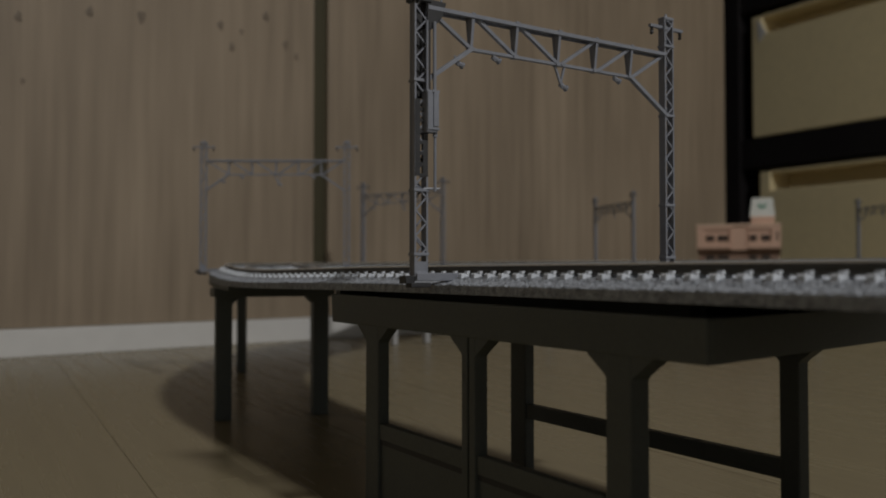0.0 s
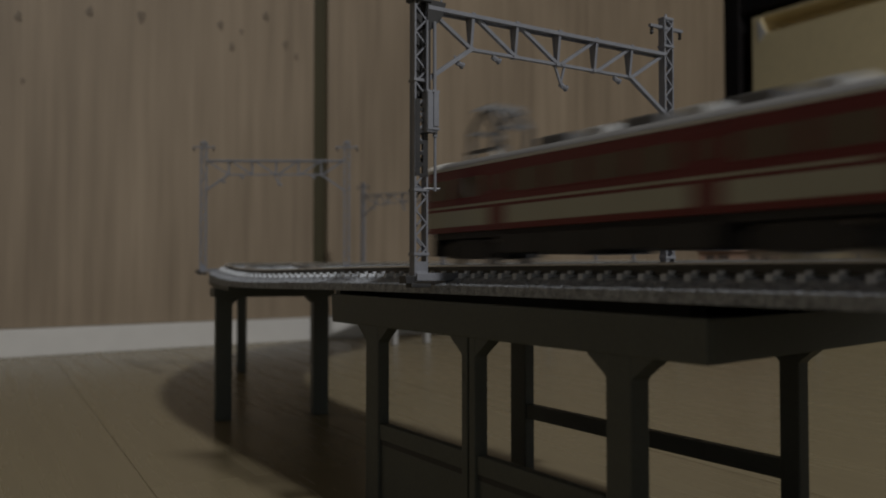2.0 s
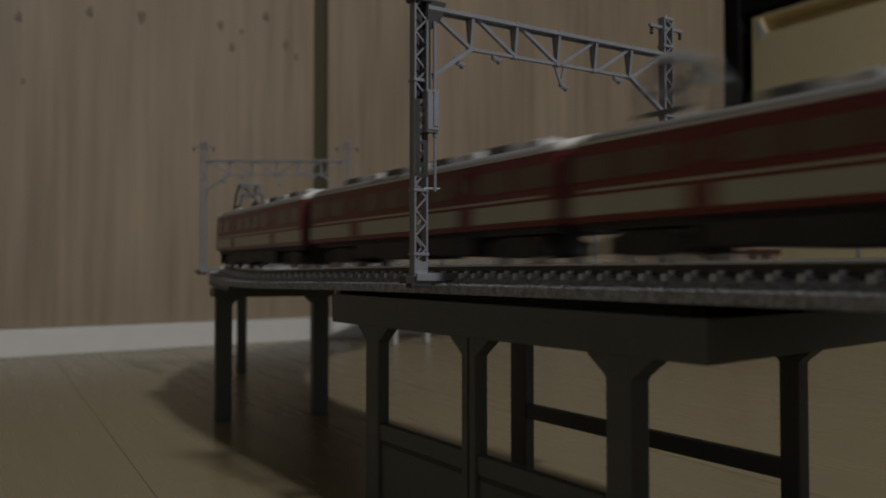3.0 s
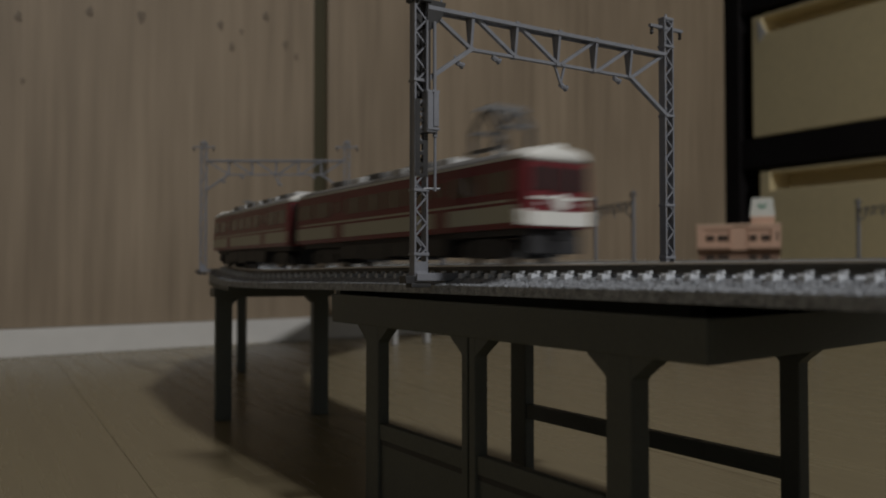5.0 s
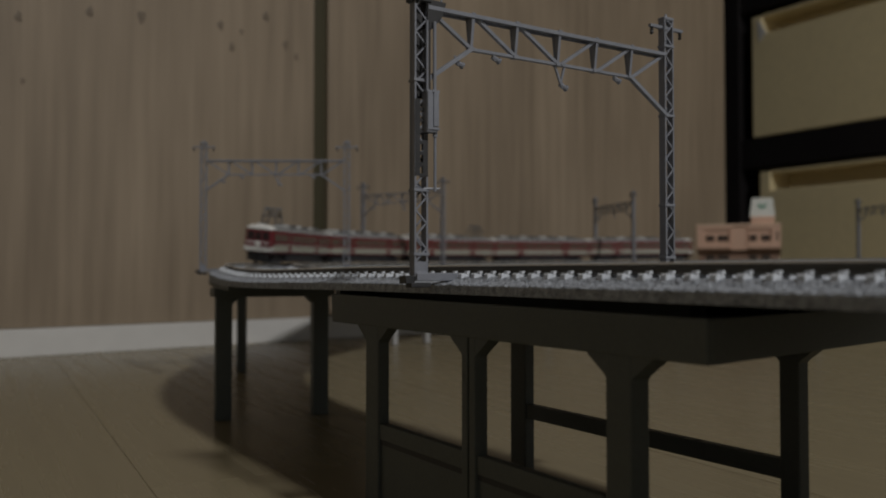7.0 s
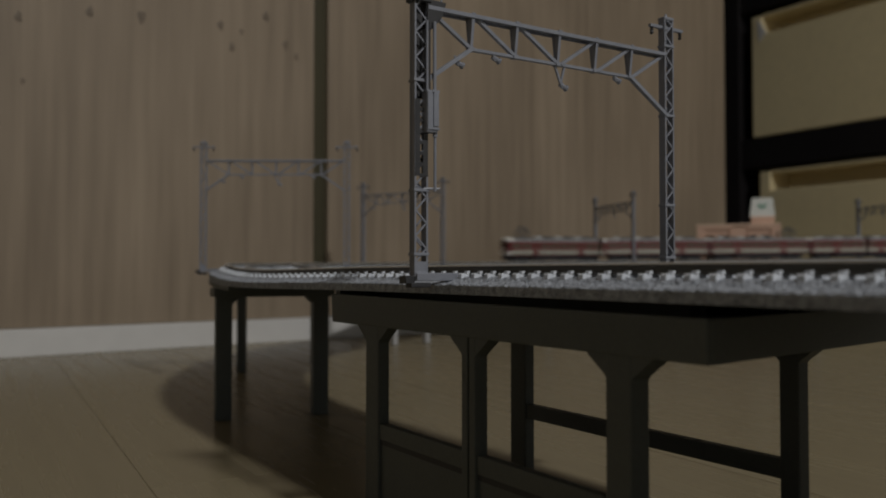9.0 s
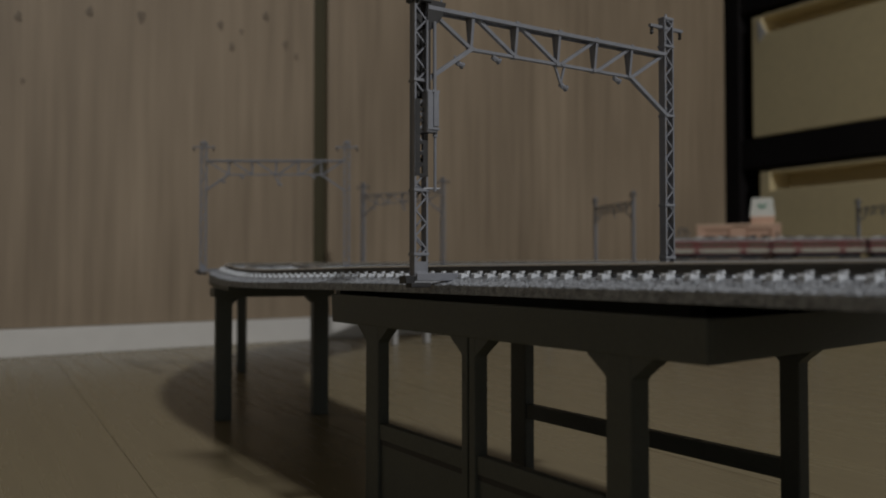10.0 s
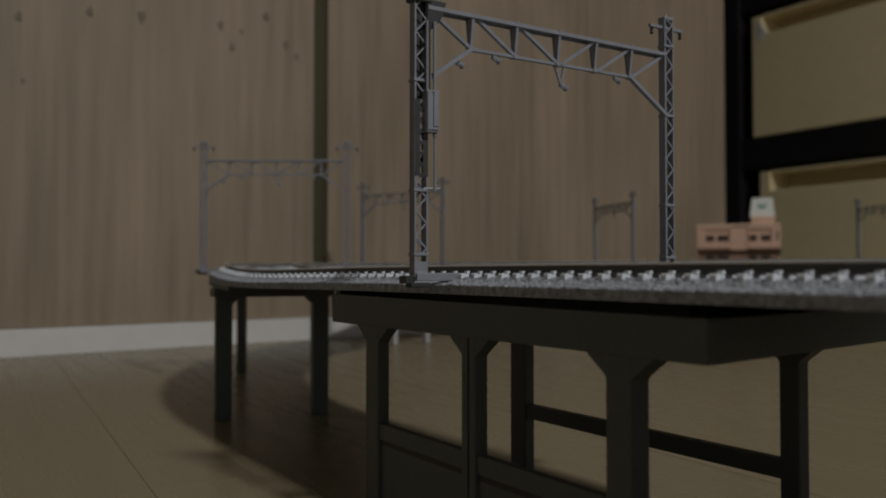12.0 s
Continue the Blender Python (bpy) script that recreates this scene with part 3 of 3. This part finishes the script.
def gantry(m, foot, label, detailed=False):
    """A portal with a foot bar that runs under the track; foot is the height of what it stands on, below the rail head."""
    ob = thing("catenary_gantry", label, "gantry", m, group="catenary gantries")
    gantry_body(ob, foot, detailed)
    base = B()
    tobox(base, -1.2, 1.2, -1.75, 1.75, -2.8, -1.5, 0.2)
    tobox(base, -0.2, 1.9, -1.5, 10.4, -3.7, -1.9, 0.2)
    part("foot", base, MAST, ob, "grey angled foot")
    clamp = B()
    tobox(clamp, -2.2, 1.0, -3.9, -1.55, -4.3, -2.5, 0.2)
    tobox(clamp, -1.4, 1.3, -2.6, 2.6, -5.2, -4.12, 0.25)
    part("foot_clamp", clamp, MAST_DARK, ob, "dark clip at the foot")
    far = B()
    tobox(far, -2.2, 2.2, 78.0, 83.2, -5.0, -2.6, 0.25)
    tobox(far, -1.2, 1.2, 40.0, 83.0, foot, foot + 1.0)
    tobox(far, -1.6, 1.6, 79.0, 82.2, foot + 0.9, -4.9)
    part("foot_bar", far, MAST_DARK, ob, "dark foot bar under the track")
    if detailed:
        box = part("relay_box", tobox(B(), 0.5, 3.0, 0.4, 3.3, 29.9, 39.5, 0.2), MAST, ob, "grey switch box hung on the mast")
        part("door", tobox(B(), 2.9, 3.25, 0.5, 1.75, 30.4, 39.2, 0.12), MAST, box)
        part("door", tobox(B(), 2.9, 3.3, 2.05, 3.4, 31.2, 39.0, 0.12), MAST, box)
        for z in (30.7, 39.2):
            part("clip", tobox(B(), 2.6, 3.3, 1.7, 3.6, z - 0.3, z + 0.3, 0.1), MAST, box)
        cover = B()
        for y in (-1.05, 1.05):
            tobox(cover, 1.12, 1.3, y - 0.62, y + 0.62, 20.0, 37.5)
        z = 20.0
        while z < 37.4:
            prism(cover, [(-0.45, z), (0.45, z), (0.45, z + 0.9), (0.2, z + 0.55), (-0.2, z + 0.55), (-0.45, z + 0.9)], 0, 1.13, 1.29)
            prism(cover, [(-0.45, z), (0.45, z), (0.45, z - 0.5), (0.2, z - 0.2), (-0.2, z - 0.2), (-0.45, z - 0.5)], 0, 1.14, 1.28)
            z += 2.5
        part("cover_strip", cover, MAST_DARK, ob, "dark strip with a row of oval holes")
        # shade within the upper lattice, put in as a dark plate
        part("mast_shade", tobox(B(), -0.62, -0.42, -1.3, 1.3, 38.0, 59.5), MAST_DARK, ob, "dark plate added as shade inside the mast")
        plate = B()
        prism(plate, [(1.4, 54.0), (3.0, 54.0), (5.6, 57.5), (6.4, 60.4), (1.4, 60.6)], 0, -1.6, 1.6)
        tobox(plate, -1.9, 1.9, -2.4, 2.4, 59.8, 61.4, 0.2)
        part("gusset", plate, MAST_DARK, ob, "dark joint plate")
        tubes = B()
        for y, r in ((1.0, 0.3), (3.0, 0.42)):
            rod(tubes, (2.0, y, 39.4), (2.0, y, 55.4), r, 10)
        part("cable_pipe", tubes, MAST, ob)
        part("cable_pipe", rod(B(), (1.6, 1.9, 39.4), (1.6, 1.9, 55.4), 0.22, 8), MAST_DARK, ob, "thin dark pipe")
        part("drop_pipe", rod(rod(rod(B(), (2.0, 3.1, 16.6), (2.0, 3.1, 30.0), 0.34, 10), (0.9, 0.8, 17.2), (2.2, 4.2, 17.2), 0.3, 8), (2.0, 3.1, 29.0), (2.0, 3.1, 30.0), 0.55, 10), MAST, ob)
        curl = B()
        prev = None
        for i in range(15):
            a = i / 14 * 4.2
            q = (0.6, 3.6 + 2.2 * math.sin(a), 58.5 + 3.4 * (1 - math.cos(a)))
            if prev:
                rod(curl, prev, q, 0.3, 6)
            prev = q
        part("feeder_cable", curl, MAST, ob)
    return ob


def along(s, off, dz=0.0):
    c, a = line(s)
    q = on_line(s, off)
    return pose(q.x * M, q.y * M, (c.z + dz) * M, 0, 0, -math.degrees(a))


def station():
    """A salmon station house on dark legs, with a white sign on its roof block."""
    ob = thing("station_building", "salmon-pink model station house with a white roof sign", "building", pose(-0.6676, 0.7397, -0.0035, 0, 0, 36.0) @ Matrix.Diagonal((0.885, 1, 1, 1)))
    # x along the front, y away
    for x0, x1, panes in ((-54, -10, ((-42.5, -31), (-27, -12.2))), (12, 55, ((14.2, 24.8), (30, 41.8)))):
        storey = part("storey", tobox(B(), x0, x1, -1.6, 40, RAIL + 30, RAIL + 57, 0.8), SALMON, ob)
        lo, hi = panes[0][0] - 1.5, panes[1][1] + 1.4
        # the front of the wing round its sunk window bay
        part("wing_front", tobox(B(), x0, lo, -3.6, -1.5, RAIL + 29.7, RAIL + 57.4, 0.4), SALMON, storey)
        part("wing_front", tobox(B(), hi, x1, -3.6, -1.5, RAIL + 29.7, RAIL + 57.4, 0.4), SALMON, storey)
        part("wing_front", tobox(B(), lo - 0.1, hi + 0.1, -3.55, -1.5, RAIL + 53.6, RAIL + 57.4, 0.3), SALMON, storey)
        part("wing_front", tobox(B(), lo - 0.1, hi + 0.1, -3.55, -1.5, RAIL + 29.7, RAIL + 38.6, 0.3), SALMON, storey)
        part("sill_band", prism(B(), [(-3.7, RAIL + 31.5), (-3.7, RAIL + 29.6), (3.0, RAIL + 22.5), (3.0, RAIL + 31.5)], 0, x0 + 0.2, x1 - 0.2), SALMON_SHADE, storey, "sloping underside of the wing in darkened salmon")
        for a, b in panes:
            w = part("window", tobox(B(), a, b, -2.3, -1.5, RAIL + 39.4, RAIL + 47.0, 0.2), SALMON_SHADE, ob)
            part("pane", tobox(B(), a + 0.7, b - 0.7, -2.5, -2.2, RAIL + 39.9, RAIL + 46.4), STATION_DARK, w)
            part("lower_window", tobox(B(), a, b, 2.2, 3.2, RAIL + 17.0, RAIL + 24.5, 0.2), STATION_DARK, ob, "dark window of the lower storey")
    part("hall", tobox(B(), -9.9, 11.9, -2.4, 40, RAIL + 28.5, RAIL + 56.9, 0.6), SALMON, ob)
    part("parapet", tobox(B(), -55, 56, -4.2, 41, RAIL + 57.5, RAIL + 60.6, 0.9), SALMON_ROOF, ob)
    part("roof_block", tobox(B(), 17, 47.5, 6, 34, RAIL + 60.62, RAIL + 69.6, 0.6), SALMON, ob)
    part("slit_window", tobox(B(), 49.6, 51.8, -3.9, -3.5, RAIL + 39.5, RAIL + 51.5, 0.15), STATION_DARK, ob)
    part("ground_storey", tobox(B(), -52, 53, 3, 39, RAIL - 20, RAIL + 27.4, 0.8), SALMON_SHADE, ob, "recessed lower storey in darkened salmon")
    for x in (-44, 0, 43):
        for y in (10, 36):
            part("leg", tobox(B(), x - 4, x + 4, y - 4, y + 4, 3.5, RAIL - 19.9, 0.6), STATION_DARK, ob)
    sign = part("sign", prism(B(), [(15.5, RAIL + 69.65), (48.0, RAIL + 69.65), (45.5, RAIL + 92.5), (18.2, RAIL + 92.5)], 1, 10, 36), SIGN_WHITE, ob, "white tapered roof sign")
    for a, b in (((26.4, 84.5), (31.4, 80.5)), ((36.9, 84.5), (32.0, 80.5))):
        bm = B()
        bar(bm, (a[0], 9.8, RAIL + a[1]), (b[0], 9.8, RAIL + b[1]), 3.0, 0.6, (0, 1, 0))
        part("mark", bm, SIGN_GREEN, sign, "small green mark")
    return ob


# ---- the train ----
CAR, PITCH_CAR = 118.0, 120.6


def body_section(shrink=0.0, drop=0.0):
    """Half the outline of the body, from the sill over the roof to the other sill."""
    side = [(9.05, 7.3), (9.35, 8.4), (9.35, 14.0), (9.2, 19.5), (9.0, 21.6)]
    roof = [(8.55, 22.7), (7.4, 23.5), (5.4, 24.05), (2.8, 24.35), (0.0, 24.45)]
    half = side + roof
    out = [(y - shrink * (0.25 + 0.75 * y / 9.35) if y else 0, z - drop * max(0, (z - 18) / 7)) for y, z in half]
    return [(y, z) for y, z in out] + [(-y, z) for y, z in reversed(out[:-1])]


def loft(bm, stations, pick, caps=True):
    """Join the chosen part of the body outline along x; stations are (x, shrink, drop)."""
    rings = []
    for x, sh, dr in stations:
        sec = [q for q in body_section(sh, dr)]
        rings.append([bm.verts.new(Vector((x, *sec[i])) * M) for i in pick])
    for r0, r1 in zip(rings, rings[1:]):
        for k in range(len(pick) - 1):
            bm.faces.new((r0[k], r0[k + 1], r1[k + 1], r1[k]))
    if caps:
        bm.faces.new(rings[0]), bm.faces.new(rings[-1])
        for r0, r1 in zip(rings, rings[1:]):
            bm.faces.new((r0[0], r0[-1], r1[-1], r1[0]))
    bmesh.ops.recalc_face_normals(bm, faces=bm.faces)
    return bm


def train_car(label, cab=0, panto=0):
    """One car: x ahead, z from the rail head. cab: the end that has a driver's cab; panto: where the pantograph stands."""
    ob = thing("train_car", label, "train", group="train cars")
    h = CAR / 2
    ends = {}
    for e in (-1, 1):
        ends[e] = [(h - 5, 0, 0), (h - 2.0, 0.25, 0.15), (h - 0.6, 0.8, 0.5), (h, 1.7, 1.1)] if e == cab else [(h - 0.8, 0, 0), (h, 0.5, 0.3)]
    stations = [(-x, s, d) for x, s, d in reversed(ends[-1])] + ends[1]
    n = len(body_section())
    body = part("body", loft(B(), stations, list(range(0, 5)) + list(range(n - 5, n))), RED, ob, "deep red body side")
    part("roof", loft(B(), stations, range(4, n - 4)), ROOF_GREY, ob, "pale grey roof", True)
    for sgn in (-1, 1):
        part("gutter", tobox(B(), -h + 2, h - 2, sgn * 9.05 - 0.18, sgn * 9.05 + 0.22, 21.5, 22.1), UNIT_GREY, body, "silver rain gutter")
        part("waist_line", tobox(B(), -h + 4.5, h - 4.5, sgn * 9.38 - 0.1, sgn * 9.38 + 0.1, 12.75, 13.25), CREAM, body, "thin cream waist line")
        for x0, x1 in ((-h + (2.7 if cab < 0 else 1.2), -30.4), (-24.6, 24.6), (30.4, h - (2.7 if cab > 0 else 1.2))):
            part("lower_panel", tobox(B(), x0, x1, sgn * 9.34 - 0.12, sgn * 9.34 + 0.12, 8.5, 12.1, 0.08), CREAM, body, "cream lower panel")
            x0, x1 = max(x0, -22.8) if abs(x0) < 25 else (x0 if x0 < 0 else 32.2), min(x1, 22.8) if abs(x1) < 25 else (x1 if x1 > 0 else -32.2)
            k = max(1, round((x1 - x0) / 11.4))
            for i in range(k):
                a, b = x0 + (x1 - x0) * i / k + 0.5, x0 + (x1 - x0) * (i + 1) / k - 0.5
                m = Matrix.Translation((0, sgn * 9.27 * M, 17 * M)) @ Matrix.Rotation(sgn * radians(1.7), 4, "X")
                w = part("window", tobox(B(), a, b, -0.16, 0.16, -2.5, 2.6, 0.12, m), RED, body, "dark-framed side window")
                part("pane", tobox(B(), a + 0.35, b - 0.35, -0.2, 0.2, -2.15, 2.25, 0.0, m), GLASS, w)
        for x in (-27.5, 27.5):
            door = part("door", tobox(B(), x - 4.4, x + 4.4, sgn * 9.3 - 0.1, sgn * 9.3 + 0.1, 7.9, 20.4, 0.08), RED, body, "red sliding door")
            for a in (-3.6, 0.5):
                m = Matrix.Translation((0, sgn * 9.3 * M, 17.2 * M)) @ Matrix.Rotation(sgn * radians(1.7), 4, "X")
                part("pane", tobox(B(), x + a + 0.5, x + a + 2.6, -0.18, 0.18, -1.5, 1.7, 0.0, m), GLASS, door)
    for x0, x1, mat in ((-48, -41, UNIT_GREY), (-37, -27, UNIT_DARK), (-24, -17, UNIT_GREY), (-13, -3, UNIT_DARK), (0, 7, UNIT_GREY), (11, 21, UNIT_DARK), (24, 31, UNIT_GREY), (35, 45, UNIT_DARK)):
        if panto and x0 < panto * 39 + 11 and x1 > panto * 39 - 11:
            continue
        part("roof_unit", tobox(B(), x0, x1, -3.9, 3.9, 23.6, 26.1 if mat is UNIT_GREY else 26.2, 0.5), mat, ob, "ribbed cooling unit on the roof")
    part("underframe", tobox(B(), -h + 2.5, h - 2.5, -7.6, 7.6, 5.9, 7.6), CHASSIS, ob)
    for x0, x1, z in ((-29.0, -14, 2.0), (-13.6, -1, 2.4), (-0.6, 14, 1.8), (14.4, 29.0, 2.3)):
        for sgn in (-1, 1):
            y0, y1 = sorted((sgn * 1.0, sgn * 8.7))
            part("equipment_box", tobox(B(), x0, x1, y0, y1, z, 6.2, 0.3), CHASSIS, ob)
    for x in (-42, 42):
        bog = part("bogie", tobox(B(), x - 11, x + 11, -3.2, 3.2, 1.4, 6.0, 0.3), CHASSIS, ob)
        for sgn in (-1, 1):
            bm = B()
            prism(bm, [(x - 10, 4.2), (x - 6.5, 5.2), (x - 3.5, 5.6), (x + 3.5, 5.6), (x + 6.5, 5.2), (x + 10, 4.2), (x + 10, 1.6), (x + 4.5, 1.3), (x - 4.5, 1.3), (x - 10, 1.6)], 1, sgn * 6.0 - 0.6, sgn * 6.0 + 0.6)
            for a in (-6.8, 6.8):
                tobox(bm, x + a - 1.2, x + a + 1.2, sgn * 6.7 - 0.4, sgn * 6.7 + 0.4, 1.9, 4.1, 0.2)
            part("side_frame", bm, CHASSIS, bog)
            for a in (-6.8, 6.8):
                wh = B()
                rod(wh, (x + a, sgn * 3.6, 2.75), (x + a, sgn * 5.2, 2.75), 2.75, 20)
                part("wheel", wh, STEEL, bog)
    for e in (-1, 1):
        if e == cab:
            x = e * h
            def slab(name, y0, y1, z0, z1, out, mat, label=""):
                lo, hi = sorted((x - e * 0.9, x + e * out))
                return part(name, tobox(B(), lo, hi, y0, y1, z0, z1, 0.15), mat, ob, label)

            slab("cab_front", -7.5, 7.5, 7.7, 10.7, 0.35, WHITE, "white lower band of the cab front")
            slab("stripe", -7.5, 7.5, 13.2, 13.75, 0.28, WHITE, "white stripe across the cab front")
            for y0, y1, z0 in ((-7.0, -2.7, 15.0), (-1.7, 1.7, 14.8), (2.7, 7.0, 15.0)):
                slab("windscreen", y0, y1, z0, 19.9, 0.22, GLASS_DARK)
            for y in (-2.2, 2.2):
                slab("pillar", y - 0.3, y + 0.3, 14.2, 20.6, 0.3, RED)
            part("headlamp", tobox(B(), min(x - e * 4.5, x - e * 0.6), max(x - e * 4.5, x - e * 0.6), -2.0, 2.0, 23.4, 24.9, 0.5), WHITE, ob, "white headlamp housing on the cab roof")
            part("emblem", rod(B(), (x, 0, 12.6), (x + e * 0.7, 0, 12.6), 1.75, 18), WHITE, ob, "round white plate")
            for sgn in (-1, 1):
                y0, y1 = sorted((sgn * 8.5, sgn * 9.45))
                lo, hi = sorted((x - e * 2.6, x - e * 1.3))
                part("corner_band", tobox(B(), lo, hi, y0, y1, 7.9, 11.2, 0.3), WHITE, ob, "white corner of the lower band")
                y0, y1 = sorted((sgn * 7.3, sgn * 8.8))
                lo, hi = sorted((x - e * 1.6, x + e * 0.05))
                part("corner_band", tobox(B(), lo, hi, y0, y1, 7.8, 11.15, 0.5), WHITE, ob, "white corner of the lower band")
                part("tail_lamp", rod(B(), (x - e * 0.6, sgn * 5.6, 12.2), (x + e * 0.35, sgn * 5.6, 12.2), 0.45, 10), UNIT_GREY, ob)
            lid = loft(B(), [(e * (h - 6.5), -0.10, -0.25), (e * (h - 5), -0.10, -0.25), (e * (h - 2.0), 0.15, -0.05), (e * (h - 0.5), 0.7, 0.3), (e * (h + 0.2), 1.5, 0.9)], range(4, n - 4))
            part("cab_roof", lid, WHITE, ob, "white cab roof", True)
            part("coupler", tobox(B(), min(x - e * 1, x + e * 2.2), max(x - e * 1, x + e * 2.2), -1.2, 1.2, 4.6, 6.6, 0.2), CHASSIS, ob)
            part("cowcatcher", tobox(B(), min(x - e * 3, x - e * 1.5), max(x - e * 3, x - e * 1.5), -7.0, 7.0, 2.0, 6.4, 0.3), CHASSIS, ob)
        else:
            x = e * h
            # bellows widened nearly to the body sides, as shade over the red end face
            part("gangway", tobox(B(), min(x - e * 0.2, x + e * 1.25), max(x - e * 0.2, x + e * 1.25), -8.2, 8.2, 7.8, 20.8, 0.3), CHASSIS, ob, "dark gangway bellows, widened to shade the car end")
            # white lid over the grey roof: the lit end's highlight is put into its colour
            lid = loft(B(), [(e * (h - 2.6), -0.08, -0.14), (e * (h - 0.3), -0.08, -0.14), (e * (h + 0.25), 0.05, 0.0)], range(4, n - 4))
            part("roof_end", lid, WHITE, ob, "rounded roof end, whitened as a lit highlight", True)
    if panto:
        x = panto * 39
        pan = part("pantograph", tobox(tobox(B(), x - 6, x + 6, -5.2, -4.4, 25.2, 26.0), x - 6, x + 6, 4.4, 5.2, 25.2, 26.0), UNIT_DARK, ob, "raised dark pantograph")
        for sx in (-1, 1):
            for sy in (-4.8, 4.8):
                part("lower_arm", bar(B(), (x + sx * 4.2, sy, 25.8), (x + sx * 5.6, sy * 0.85, 30.5), 0.9), UNIT_DARK, pan)
                part("upper_arm", bar(B(), (x + sx * 5.6, sy * 0.85, 30.5), (x + sx * 1.6, sy * 0.7, 35.4), 0.85), UNIT_DARK, pan)
            part("cross_tube", bar(B(), (x + sx * 5.6, -4.1, 30.5), (x + sx * 5.6, 4.1, 30.5), 0.8, 0.8, (0, 0, 1)), UNIT_DARK, pan)
            part("brace", bar(B(), (x + sx * 5.6, -4.1, 30.5), (x + sx * 1.6, 3.4, 35.4), 0.6, 0.6, (0, 0, 1)), UNIT_DARK, pan)
        head = B()
        for sx in (-1.6, 1.6):
            bar(head, (x + sx, -4.4, 35.5), (x + sx, 4.4, 35.5), 1.0, 1.0, (0, 0, 1))
            for sy in (-1, 1):
                bar(head, (x + sx, sy * 4.4, 35.5), (x + sx, sy * 5.9, 34.7), 0.7, 0.7, (0, 0, 1))
        part("contact_strip", head, ROOF_GREY, pan)
        for a in (-5, 5):
            for sy in (-4.8, 4.8):
                part("insulator", rod(B(), (x + a, sy, 23.2), (x + a, sy, 25.3), 0.7, 8), UNIT_GREY, pan)
    return ob


def tail_at(t):
    """How far the train's last end is past the start of the curve, in millimetres."""
    return -176.9 + 185.5 * (t - 4.8) + (0.8 * (t - 4.8) ** 2 if t > 4.8 else -0.4 * (t - 4.8) ** 2)


def car_pose(k, t):
    """The pose of car k, counted from the train's last end, by where its two bogies stand."""
    mid = tail_at(t) + PITCH_CAR * k + CAR / 2
    a, b = on_line(mid - 42), on_line(mid + 42)
    run = (b - a).normalized()
    turn = Matrix((run, Vector((0, 0, 1)).cross(run).normalized(), run.cross(Vector((0, 0, 1)).cross(run)).normalized())).transposed().to_4x4()
    turn.translation = (a + b) / 2 * M
    return turn @ lean(mid)


def motions():
    for k, car in enumerate(CARS):
        walk(car, [(i * 0.2, car_pose(k, i * 0.2)) for i in range(61)])


room()
ceiling_lamp()
cabinet()
track()
WIDE = Matrix.Diagonal((1.06, 1.06, 1, 1))
viaduct_frame(pose(-0.2173, -0.0123, 0) @ WIDE, "dark olive-grey rigid-frame viaduct module with haunched legs under the track")
for x in (-0.050, 0.107, 0.264, 0.421, 0.578, 0.735):
    viaduct_frame(pose(x, -0.0123, 0) @ WIDE, "dark olive-grey rigid-frame viaduct module with haunched legs")
pier_bent(75, OLIVE, "dark olive-grey two-legged pier under the curve", -12, 36, 6.6)
pier_bent(242, OLIVE, "dark olive-grey two-legged pier under the curve", -15, 36, 5.0)
pale_pier(469, -18)
curve_deck()
for s in (640, 800, 960, 1120, 1280, 1440, 1600, 1770):
    pale_pier(s)
gantry(pose(-0.1624, -0.016, RAIL * M), -7.6, "grey lattice catenary gantry with a relay box on its mast", True)
gantry(pose(-0.467, 0.0245, (RAIL + 2.0) * M, 0, 0, -32.4), -7.0, "grey lattice catenary gantry over the curve")
for s in (444, 736, 1055):
    gantry(along(s, -16), -7.3, "grey lattice catenary gantry over the rear line")
station()
CARS = [
    train_car("red and cream train car with white cab and pantograph", -1, -1),
    train_car("red and cream middle train car with grey roof"),
    train_car("red and cream middle train car with pantograph", 0, 1),
    train_car("red and cream middle train car with grey roof"),
    train_car("red and cream leading train car with pantograph", 1, 1),
]
motions()
